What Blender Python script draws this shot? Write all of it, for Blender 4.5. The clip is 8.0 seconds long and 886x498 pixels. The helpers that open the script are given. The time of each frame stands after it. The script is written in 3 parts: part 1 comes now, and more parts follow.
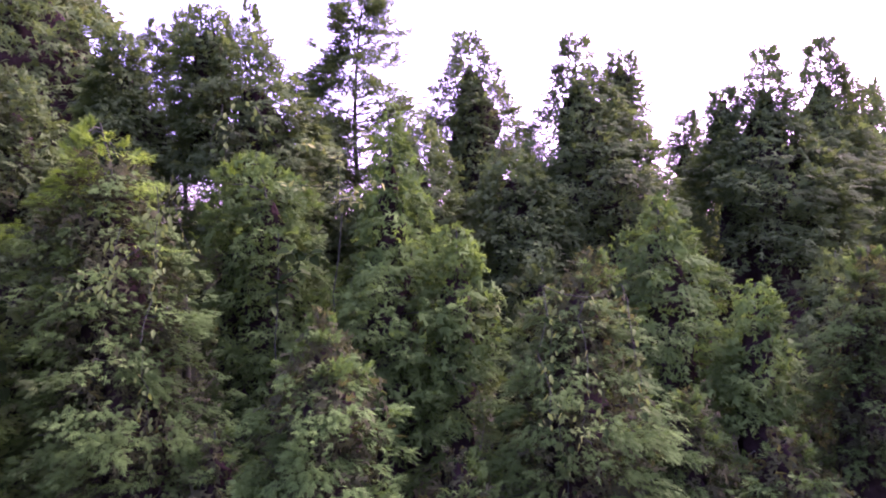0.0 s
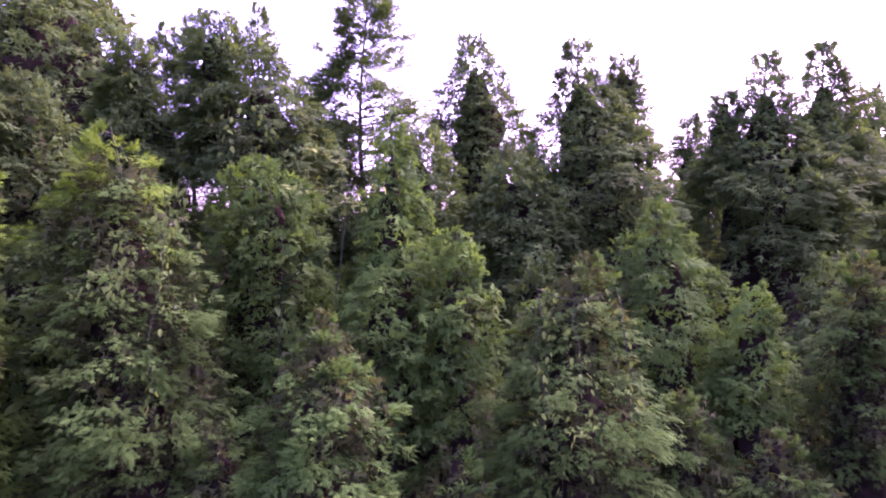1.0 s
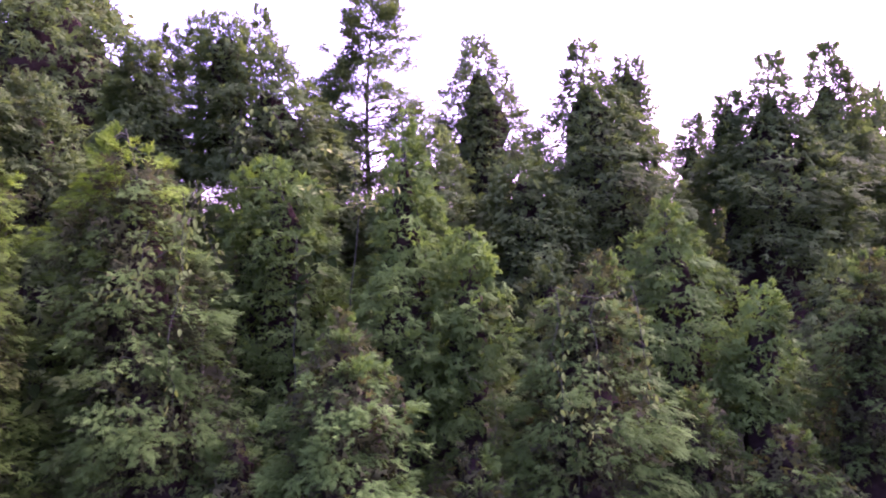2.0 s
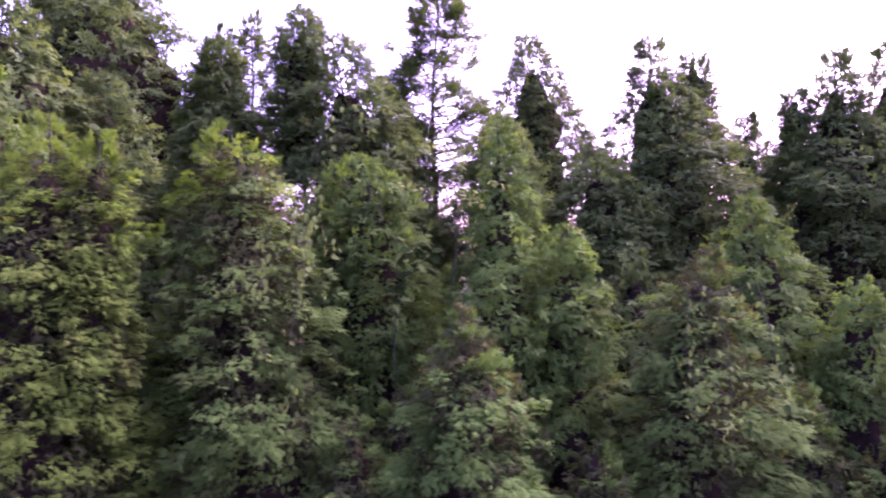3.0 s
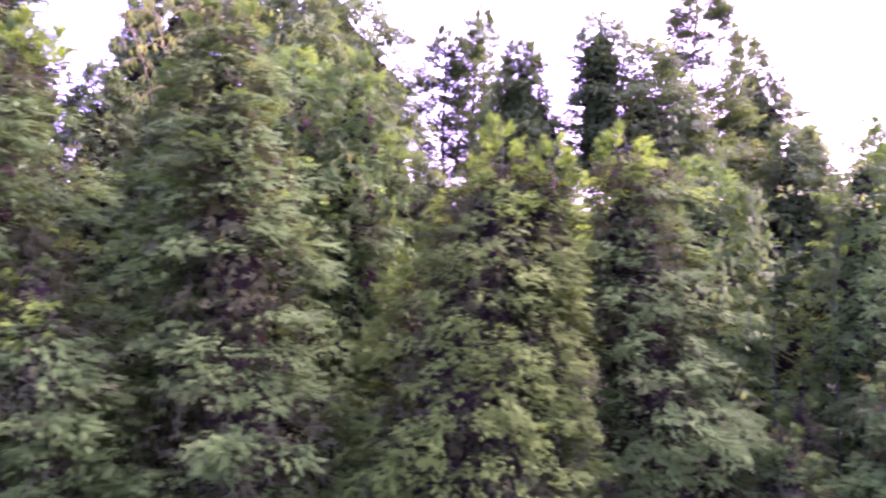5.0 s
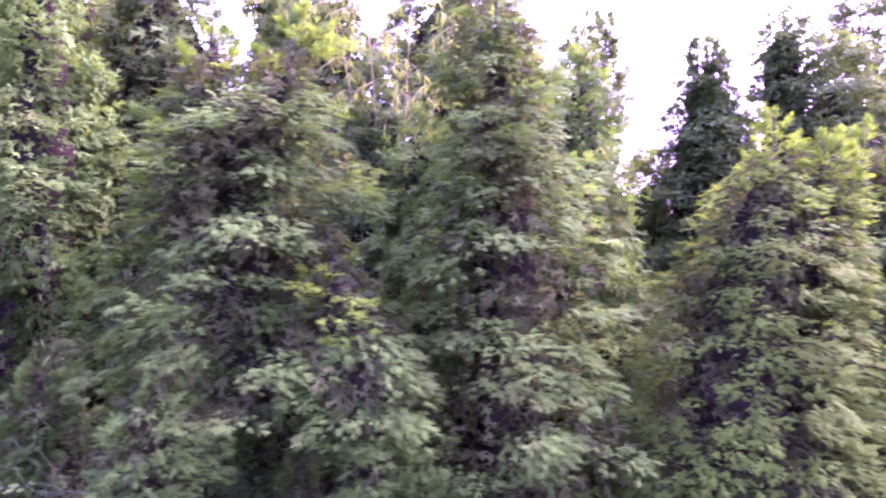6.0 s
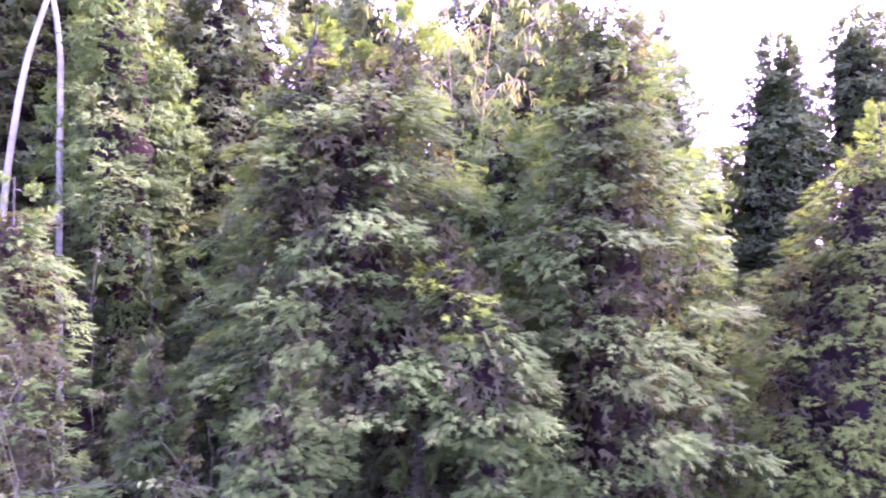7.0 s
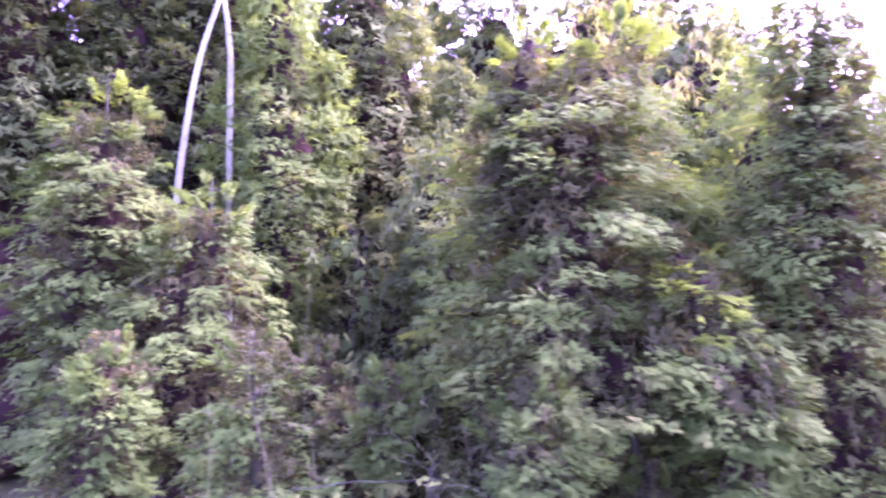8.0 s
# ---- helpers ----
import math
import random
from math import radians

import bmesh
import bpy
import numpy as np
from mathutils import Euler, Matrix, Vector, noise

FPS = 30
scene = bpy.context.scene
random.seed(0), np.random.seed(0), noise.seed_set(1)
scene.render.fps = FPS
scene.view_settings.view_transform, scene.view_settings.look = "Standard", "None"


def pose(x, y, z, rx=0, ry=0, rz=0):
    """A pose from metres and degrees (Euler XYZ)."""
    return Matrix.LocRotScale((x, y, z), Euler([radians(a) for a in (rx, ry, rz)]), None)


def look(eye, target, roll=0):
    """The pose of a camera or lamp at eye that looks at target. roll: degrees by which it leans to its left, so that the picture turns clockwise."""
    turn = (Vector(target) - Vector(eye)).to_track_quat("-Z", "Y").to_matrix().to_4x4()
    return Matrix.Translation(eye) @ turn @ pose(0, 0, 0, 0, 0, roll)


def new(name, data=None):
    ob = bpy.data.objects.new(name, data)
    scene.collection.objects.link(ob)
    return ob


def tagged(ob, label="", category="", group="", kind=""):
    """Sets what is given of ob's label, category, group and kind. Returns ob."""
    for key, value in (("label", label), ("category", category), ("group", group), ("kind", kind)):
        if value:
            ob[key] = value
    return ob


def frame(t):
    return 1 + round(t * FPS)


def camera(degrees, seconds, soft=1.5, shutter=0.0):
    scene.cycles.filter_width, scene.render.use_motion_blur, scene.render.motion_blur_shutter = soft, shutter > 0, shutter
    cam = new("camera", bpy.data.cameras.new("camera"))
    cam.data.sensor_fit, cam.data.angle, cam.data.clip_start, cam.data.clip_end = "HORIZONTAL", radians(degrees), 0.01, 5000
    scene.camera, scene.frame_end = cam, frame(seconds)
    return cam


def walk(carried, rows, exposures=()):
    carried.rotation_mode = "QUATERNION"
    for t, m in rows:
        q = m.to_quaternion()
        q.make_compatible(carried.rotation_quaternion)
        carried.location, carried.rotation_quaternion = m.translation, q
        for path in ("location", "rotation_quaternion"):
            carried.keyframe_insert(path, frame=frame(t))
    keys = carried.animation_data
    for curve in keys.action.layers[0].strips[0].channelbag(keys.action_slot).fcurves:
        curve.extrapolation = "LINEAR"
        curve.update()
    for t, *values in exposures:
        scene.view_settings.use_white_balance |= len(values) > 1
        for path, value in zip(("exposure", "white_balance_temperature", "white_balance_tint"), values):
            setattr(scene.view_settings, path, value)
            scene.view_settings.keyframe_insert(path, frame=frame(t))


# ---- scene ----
cam = camera(68.0, 8.0, soft=1.9, shutter=0.42)
PATH = [
    (0, (-0.157, 0.084, 3.207), (-0.08, 2.082, 3.231), -0.5),
    (0.5, (-0.102, -0.042, 3.246), (-0.039, 1.957, 3.263), -0.3),
    (1, (-0.053, -0.086, 3.244), (-0.004, 1.913, 3.266), -0.2),
    (2.3, (-0.529, -0.147, 3.22), (-0.46, 1.851, 3.245), -0.5),
    (2.5, (-0.756, -0.123, 3.209), (-0.688, 1.875, 3.237), -0.5),
    (3, (-1.516, -0.059, 3.17), (-1.447, 1.94, 3.203), -0.6),
    (3.5, (-2.482, -0.047, 3.203), (-2.41, 1.951, 3.238), -0.6),
    (4, (-3.568, -0.003, 3.251), (-3.496, 1.995, 3.281), -0.6),
    (4.2, (-4.021, 0.001, 3.267), (-3.954, 2.0, 3.293), -0.5),
    (5.3, (-6.44, 0.038, 3.197), (-6.478, 2.037, 3.243), -0.1),
    (5.5, (-6.96, 0.112, 3.176), (-7.008, 2.111, 3.231), -0.2),
    (6, (-8.179, 0.136, 3.136), (-8.252, 2.134, 3.192), -0.1),
    (6.5, (-8.708, 0.147, 3.16), (-8.8, 2.145, 3.214), 0.0),
    (7, (-9.072, 0.116, 3.117), (-9.172, 2.113, 3.171), -0.0),
    (7.5, (-9.868, 0.044, 3.094), (-9.98, 2.04, 3.151), 0.0),
    (8, (-10.829, 0.018, 3.106), (-11.003, 2.01, 3.161), 0.4),
]
EXPOSURES = [(0.0, 3.5, 6000, 120), (2.5, 3.5, 6000, 120), (4.0, 3.75, 6000, 124), (5.5, 4.65, 5850, 138), (7.0, 5.25, 5800, 147), (8.0, 5.35, 5800, 148)]
walk(cam, [(t, look(eye, target, roll)) for t, eye, target, roll in PATH], EXPOSURES)

# ---- sky, sun ----
SUN_TURN, SUN_HEIGHT = 60.0, 46.0        # degrees: from +y towards +x, above the horizon
world = bpy.data.worlds.new("sky")
scene.world = world
world.use_nodes = True
wt = world.node_tree
sky = wt.nodes.new("ShaderNodeTexSky")
sky.sky_type = "NISHITA"
sky.sun_disc = False
sky.sun_elevation, sky.sun_rotation = radians(SUN_HEIGHT), radians(SUN_TURN)
sky.air_density, sky.dust_density, sky.ozone_density = 1.0, 6.0, 1.0
wt.links.new(sky.outputs["Color"], wt.nodes["Background"].inputs["Color"])
wt.nodes["Background"].inputs["Strength"].default_value = 0.15
sun = new("sun", bpy.data.lights.new("sun", "SUN"))
sun.data.energy, sun.data.angle, sun.data.color = 0.4, radians(28), (1.0, 0.94, 0.84)
a, e = radians(SUN_TURN), radians(SUN_HEIGHT)
sun.matrix_world = look((30 * math.sin(a) * math.cos(e), 30 * math.cos(a) * math.cos(e), 30 * math.sin(e)), (0, 0, 0))

RNG = np.random.default_rng(7)


# ---- materials ----
def material(name, rough=0.7, spec=0.3):
    m = bpy.data.materials.new(name)
    m.use_nodes = True
    b = m.node_tree.nodes["Principled BSDF"]
    b.inputs["Roughness"].default_value = rough
    b.inputs["Specular IOR Level"].default_value = spec
    return m, m.node_tree, b


def ramp(t, fac, stops):
    r = t.nodes.new("ShaderNodeValToRGB")
    while len(r.color_ramp.elements) < len(stops):
        r.color_ramp.elements.new(0.5)
    for el, (p, c) in zip(r.color_ramp.elements, stops):
        el.position, el.color = p, (*c, 1)
    t.links.new(fac, r.inputs["Fac"])
    return r.outputs["Color"]


def noise_tex(t, scale, detail=3.0, rough=0.6):
    n = t.nodes.new("ShaderNodeTexNoise")
    n.inputs["Scale"].default_value, n.inputs["Detail"].default_value = scale, detail
    n.inputs["Roughness"].default_value = rough
    g = t.nodes.new("ShaderNodeNewGeometry")
    t.links.new(g.outputs["Position"], n.inputs["Vector"])
    return n.outputs["Fac"]


def mix(t, kind, fac, a, b):
    n = t.nodes.new("ShaderNodeMix")
    n.data_type, n.blend_type = "RGBA", kind
    for key, v in ((0, fac), (6, a), (7, b)):
        if hasattr(v, "is_linked"):
            t.links.new(v, n.inputs[key])
        elif key:
            n.inputs[key].default_value = (*v, 1)
        else:
            n.inputs[key].default_value = v
    return n.outputs[2]


def leaf_material(name, dark, mid, light, dead=None, thin=0.42, rough=0.8, spec=0.04, per_object=False, patch=1.6):
    """Foliage: patches of tone, a tone for each leaflet, some dead leaflets, and light let through."""
    m, t, b = material(name, rough, spec)
    c = ramp(t, noise_tex(t, patch), [(0.3, dark), (0.52, mid), (0.72, light)])
    if per_object:
        pick = t.nodes.new("ShaderNodeObjectInfo").outputs["Random"]
    else:
        pick = t.nodes.new("ShaderNodeNewGeometry").outputs["Random Per Island"]
    c = mix(t, "MULTIPLY", 1.0, c, ramp(t, pick, [(0.0, (0.86, 0.86, 0.88)), (0.5, (1, 1, 1)), (1.0, (1.14, 1.12, 1.04))]))
    if dead:
        many = ramp(t, noise_tex(t, 1.1, 4.0, 0.7), [(0.56, (0, 0, 0)), (0.72, (0.34, 0.34, 0.34))])
        c = mix(t, "MIX", many, c, dead)
    t.links.new(c, b.inputs["Base Color"])
    tr = t.nodes.new("ShaderNodeBsdfTranslucent")
    warm = mix(t, "MULTIPLY", 1.0, c, (1.25, 1.2, 0.6))
    t.links.new(warm, tr.inputs["Color"])
    mx = t.nodes.new("ShaderNodeMixShader")
    mx.inputs[0].default_value = thin
    t.links.new(b.outputs[0], mx.inputs[1])
    t.links.new(tr.outputs[0], mx.inputs[2])
    t.links.new(mx.outputs[0], t.nodes["Material Output"].inputs["Surface"])
    return m


def bark_material(name, dark, light, scale=14.0):
    m, t, b = material(name, 0.9, 0.15)
    c = ramp(t, noise_tex(t, scale, 5.0, 0.7), [(0.3, dark), (0.7, light)])
    c = mix(t, "MULTIPLY", 0.8, c, ramp(t, noise_tex(t, 2.3), [(0.3, (0.6, 0.6, 0.6)), (0.7, (1.1, 1.1, 1.05))]))
    t.links.new(c, b.inputs["Base Color"])
    bump = t.nodes.new("ShaderNodeBump")
    bump.inputs["Strength"].default_value, bump.inputs["Distance"].default_value = 0.6, 0.01
    t.links.new(noise_tex(t, 40.0, 4.0), bump.inputs["Height"])
    t.links.new(bump.outputs[0], b.inputs["Normal"])
    return m


NEEDLE = leaf_material("cypress_foliage", (0.024, 0.063, 0.0125), (0.042, 0.107, 0.021), (0.066, 0.15, 0.03), dead=(0.095, 0.066, 0.036))
# darker cypress green for far trees; stands in for shade in hollows
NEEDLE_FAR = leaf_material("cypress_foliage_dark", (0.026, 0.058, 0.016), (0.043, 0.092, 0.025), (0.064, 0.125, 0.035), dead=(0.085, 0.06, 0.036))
# near-black core colour that paints the shade seen between boughs
CORE_SHADE = leaf_material("core_shade", (0.011, 0.0085, 0.0065), (0.016, 0.0125, 0.0095), (0.024, 0.019, 0.014), dead=(0.023, 0.016, 0.013), thin=0.0, rough=0.95, spec=0.02, patch=9.0)
# brownish inner growth, darkened further to paint shade between the boughs
INNER_SHADED = leaf_material("shaded_inner_foliage", (0.02, 0.032, 0.011), (0.03, 0.046, 0.016), (0.044, 0.064, 0.022), dead=(0.055, 0.038, 0.025), rough=0.85, spec=0.03)
GOLD = leaf_material("yellowish_cypress_foliage", (0.027, 0.065, 0.0095), (0.048, 0.11, 0.016), (0.075, 0.152, 0.023), dead=(0.1, 0.068, 0.032))
SOFT = leaf_material("young_cypress_foliage", (0.025, 0.071, 0.014), (0.044, 0.116, 0.023), (0.068, 0.158, 0.032))
YOUNG = leaf_material("new_growth", (0.046, 0.115, 0.011), (0.072, 0.163, 0.016), (0.104, 0.205, 0.022), thin=0.42)
BROAD = leaf_material("broad_leaf", (0.036, 0.075, 0.017), (0.054, 0.107, 0.025), (0.078, 0.138, 0.034), rough=0.7, spec=0.04, per_object=True)
YELLOW = leaf_material("yellowing_leaf", (0.075, 0.13, 0.024), (0.11, 0.17, 0.032), (0.15, 0.2, 0.044), rough=0.65, spec=0.1, per_object=True, thin=0.4)
BARK = bark_material("brown_bark", (0.012, 0.019, 0.01), (0.034, 0.05, 0.027))
PALE_BARK = bark_material("pale_bark", (0.11, 0.165, 0.09), (0.185, 0.265, 0.15), 8.0)
TWIG = bark_material("bare_twig", (0.045, 0.07, 0.028), (0.09, 0.13, 0.056))
# heart-leaf green, darkened to carry the shade of the vine hollow
DIM = leaf_material("heart_leaf_shaded", (0.006, 0.017, 0.004), (0.01, 0.025, 0.006), (0.015, 0.034, 0.009), rough=0.9, spec=0.0, per_object=True, thin=0.1)


def ground_material():
    m, t, b = material("leaf_litter", 0.95, 0.1)
    c = ramp(t, noise_tex(t, 9.0, 6.0, 0.7), [(0.3, (0.012, 0.018, 0.005)), (0.55, (0.02, 0.032, 0.009)), (0.75, (0.036, 0.05, 0.015))])
    c = mix(t, "MIX", ramp(t, noise_tex(t, 0.5), [(0.45, (0, 0, 0)), (0.65, (0.8, 0.8, 0.8))]), c, (0.026, 0.044, 0.012))
    t.links.new(c, b.inputs["Base Color"])
    bump = t.nodes.new("ShaderNodeBump")
    bump.inputs["Distance"].default_value = 0.03
    t.links.new(noise_tex(t, 22.0, 5.0), bump.inputs["Height"])
    t.links.new(bump.outputs[0], b.inputs["Normal"])
    return m


# ---- mesh helpers ----
def link_mesh(name, verts, faces, mat, parent=None, label="", smooth=False):
    me = bpy.data.meshes.new(name)
    verts = np.asarray(verts, np.float32)
    faces = np.asarray(faces, np.int32)
    n, k = faces.shape
    me.vertices.add(len(verts))
    me.vertices.foreach_set("co", verts.ravel())
    me.loops.add(n * k)
    me.loops.foreach_set("vertex_index", faces.ravel())
    me.polygons.add(n)
    me.polygons.foreach_set("loop_start", np.arange(0, n * k, k, dtype=np.int32))
    me.polygons.foreach_set("loop_total", np.full(n, k, np.int32))
    me.update(calc_edges=True)
    if smooth:
        me.polygons.foreach_set("use_smooth", np.ones(n, bool))
    me.materials.append(mat)
    ob = new(name, me)
    ob.parent = parent
    return tagged(ob, label)


def thing(name, at, label, category, group="", kind=""):
    ob = new(name)
    ob.location = at
    ob.empty_display_size = 0.2
    return tagged(ob, label, category, group, kind)


def tube(points, radii, sides=6):
    """Verts and faces of a tapered tube along points."""
    p, r = np.asarray(points, float), np.asarray(radii, float)
    d = np.gradient(p, axis=0)
    d /= np.linalg.norm(d, axis=1)[:, None] + 1e-9
    ref = np.where(np.abs(d[:, 2:3]) < 0.8, [[0, 0, 1.0]], [[1.0, 0, 0]])
    u = np.cross(d, ref)
    u /= np.linalg.norm(u, axis=1)[:, None]
    v = np.cross(d, u)
    ang = np.arange(sides) * 2 * np.pi / sides
    ring = p[:, None] + r[:, None, None] * (np.cos(ang)[None, :, None] * u[:, None] + np.sin(ang)[None, :, None] * v[:, None])
    i = np.arange(len(p) - 1)[:, None] * sides
    j = np.arange(sides)[None]
    k = (j + 1) % sides
    f = np.stack([i + j, i + k, i + k + sides, i + j + sides], -1).reshape(-1, 4)
    return ring.reshape(-1, 3), f


def merge(parts):
    vs, fs, n = [], [], 0
    for v, f in parts:
        vs.append(v)
        fs.append(f + n)
        n += len(v)
    return np.concatenate(vs), np.concatenate(fs)


def finger(x, y, ang, length, width):
    """One scale-leaved finger of a spray: a narrow pointed blade."""
    c, s = math.cos(ang), math.sin(ang)
    pts = [(-0.04, -0.5), (1.0, 0.1), (0.1, 0.5)]
    return [(x + length * px * c - width * py * s, y + length * px * s + width * py * c) for px, py in pts]


def spray(pairs, droop, width, fork=2, lean=0.8):
    """A flat cypress spray one unit long: a fan of forked fingers along a bent axis."""
    v = []
    for i in range(pairs):
        s = 0.04 + 0.62 * i / max(pairs - 1, 1)
        ln = 0.62 * (1.0 - 0.62 * s)
        for side in (-1, 1):
            turn = side * (lean - 0.25 * s)
            x = s + 0.03 * side
            v += finger(x, 0, turn, ln, width)
            if i < fork:
                for k, off in ((0.35, -0.5), (0.55, 0.45)):
                    v += finger(x + k * ln * math.cos(turn), k * ln * math.sin(turn), turn + side * off, ln * 0.5, width * 0.85)
    v += finger(0.25, 0, 0.05, 0.75, width)
    v = np.array(v)
    z = -droop * v[:, 0] ** 2 - 0.45 * np.abs(v[:, 1]) ** 1.5
    return np.column_stack([v, z])


SPRAYS = [spray(3, 0.25, 0.098, 1, 0.66), spray(3, 0.08, 0.095, 1, 0.76), spray(3, 0.38, 0.1, 1, 0.6), spray(4, 0.15, 0.092, 0, 0.7)]
SPRAYS_FAR = [spray(2, 0.3, 0.165, 0, 0.7), spray(3, 0.08, 0.145, 0, 0.75), spray(2, 0.4, 0.16, 0, 0.6)]
SPRAYS_MID = [spray(3, 0.28, 0.125, 0, 0.7), spray(3, 0.1, 0.125, 0, 0.8), spray(2, 0.38, 0.12, 1, 0.65)]
SPRAYS_IN = [spray(2, 0.2, 0.25, 0), spray(2, -0.1, 0.24, 0)]


def unit(v):
    return v / (np.linalg.norm(v, axis=-1, keepdims=True) + 1e-9)


def scatter(kinds, at, way, up, size):
    """Lays sprays at places, pointing along way, with their upper side to up."""
    if not len(at):
        return np.zeros((0, 3)), np.zeros((0, 3), int)
    way = unit(way)
    side = unit(np.cross(up, way))
    top = np.cross(way, side)
    pick = RNG.integers(0, len(kinds), len(at))
    out = []
    for k, t in enumerate(kinds):
        m = pick == k
        if m.any():
            w, s, n = way[m][:, None], side[m][:, None], top[m][:, None]
            v = at[m][:, None] + size[m][:, None, None] * (t[None, :, :1] * w + t[None, :, 1:2] * s + t[None, :, 2:3] * n)
            out.append(v.reshape(-1, 3))
    v = np.concatenate(out)
    return v, np.arange(len(v)).reshape(-1, 3)


# ---- ground ----
def ground_height(x, y):
    return 0.06 * max(0.0, y - 9.0) - 0.02 * max(0.0, y - 40) + 0.12 * noise.noise((x * 0.4, y * 0.4, 0.0))


def build_ground():
    xs = np.unique(np.concatenate([np.linspace(-900, 900, 37), np.linspace(-26, 18, 75)]))
    ys = np.unique(np.concatenate([np.linspace(-900, 900, 37), np.linspace(-8, 30, 65)]))
    v = [(x, y, ground_height(x, y) if abs(y) < 60 else ground_height(0, 40)) for y in ys for x in xs]
    w = len(xs)
    f = [(j * w + i, j * w + i + 1, (j + 1) * w + i + 1, (j + 1) * w + i) for j in range(len(ys) - 1) for i in range(w - 1)]
    ob = link_mesh("ground", v, f, ground_material(), smooth=True)
    tagged(ob, "brown leaf litter and low weeds on forest soil", "ground", kind="structure")


build_ground()


# ---- conifers ----
def heart(sp, off, ragged, core, heart_size):
    """A closed core round a leader, standing in for the shaded inside of the crown, rough all over and well inside the
    green.
    """
    h, cx, cy, rr = sp.T
    low, high, rows, cols = h[0], h[0] + (h[-1] - h[0]) * core, 30, 18
    v = []
    for i in range(rows):
        z = low + (high - low) * i / (rows - 1)
        shrink = heart_size * min(1.0, (rows - i) / 5.0) ** 0.6
        for j in range(cols):
            q = 2 * math.pi * (j + 0.5 * (i % 2)) / cols
            wob = noise.noise((math.cos(q) * 1.1 + off[0], math.sin(q) * 1.1 + off[1], z * 1.3 + off[2]))
            rough = RNG.uniform(0.55, 1.18)
            r = max(0.004, np.interp(z, h, rr) * (1 + ragged * 2.0 * wob) * shrink * rough)
            v.append((np.interp(z, h, cx) + r * math.cos(q), np.interp(z, h, cy) + r * math.sin(q), z + RNG.normal(0, 0.02)))
    i, j = np.meshgrid(np.arange(rows - 1), np.arange(cols), indexing="ij")
    k = (j + 1) % cols
    return np.array(v), np.stack([i * cols + j, i * cols + k, (i + 1) * cols + k, (i + 1) * cols + j], -1).reshape(-1, 4)


def gap(x, y, z, off):
    """How far a place on the crown falls back between two boughs, 0 to 1."""
    return min(1.0, max(0.0, (0.02 - noise.noise((x * 1.7 + off[1], y * 1.7 + off[2], z * 2.4 + off[0]))) / 0.26))


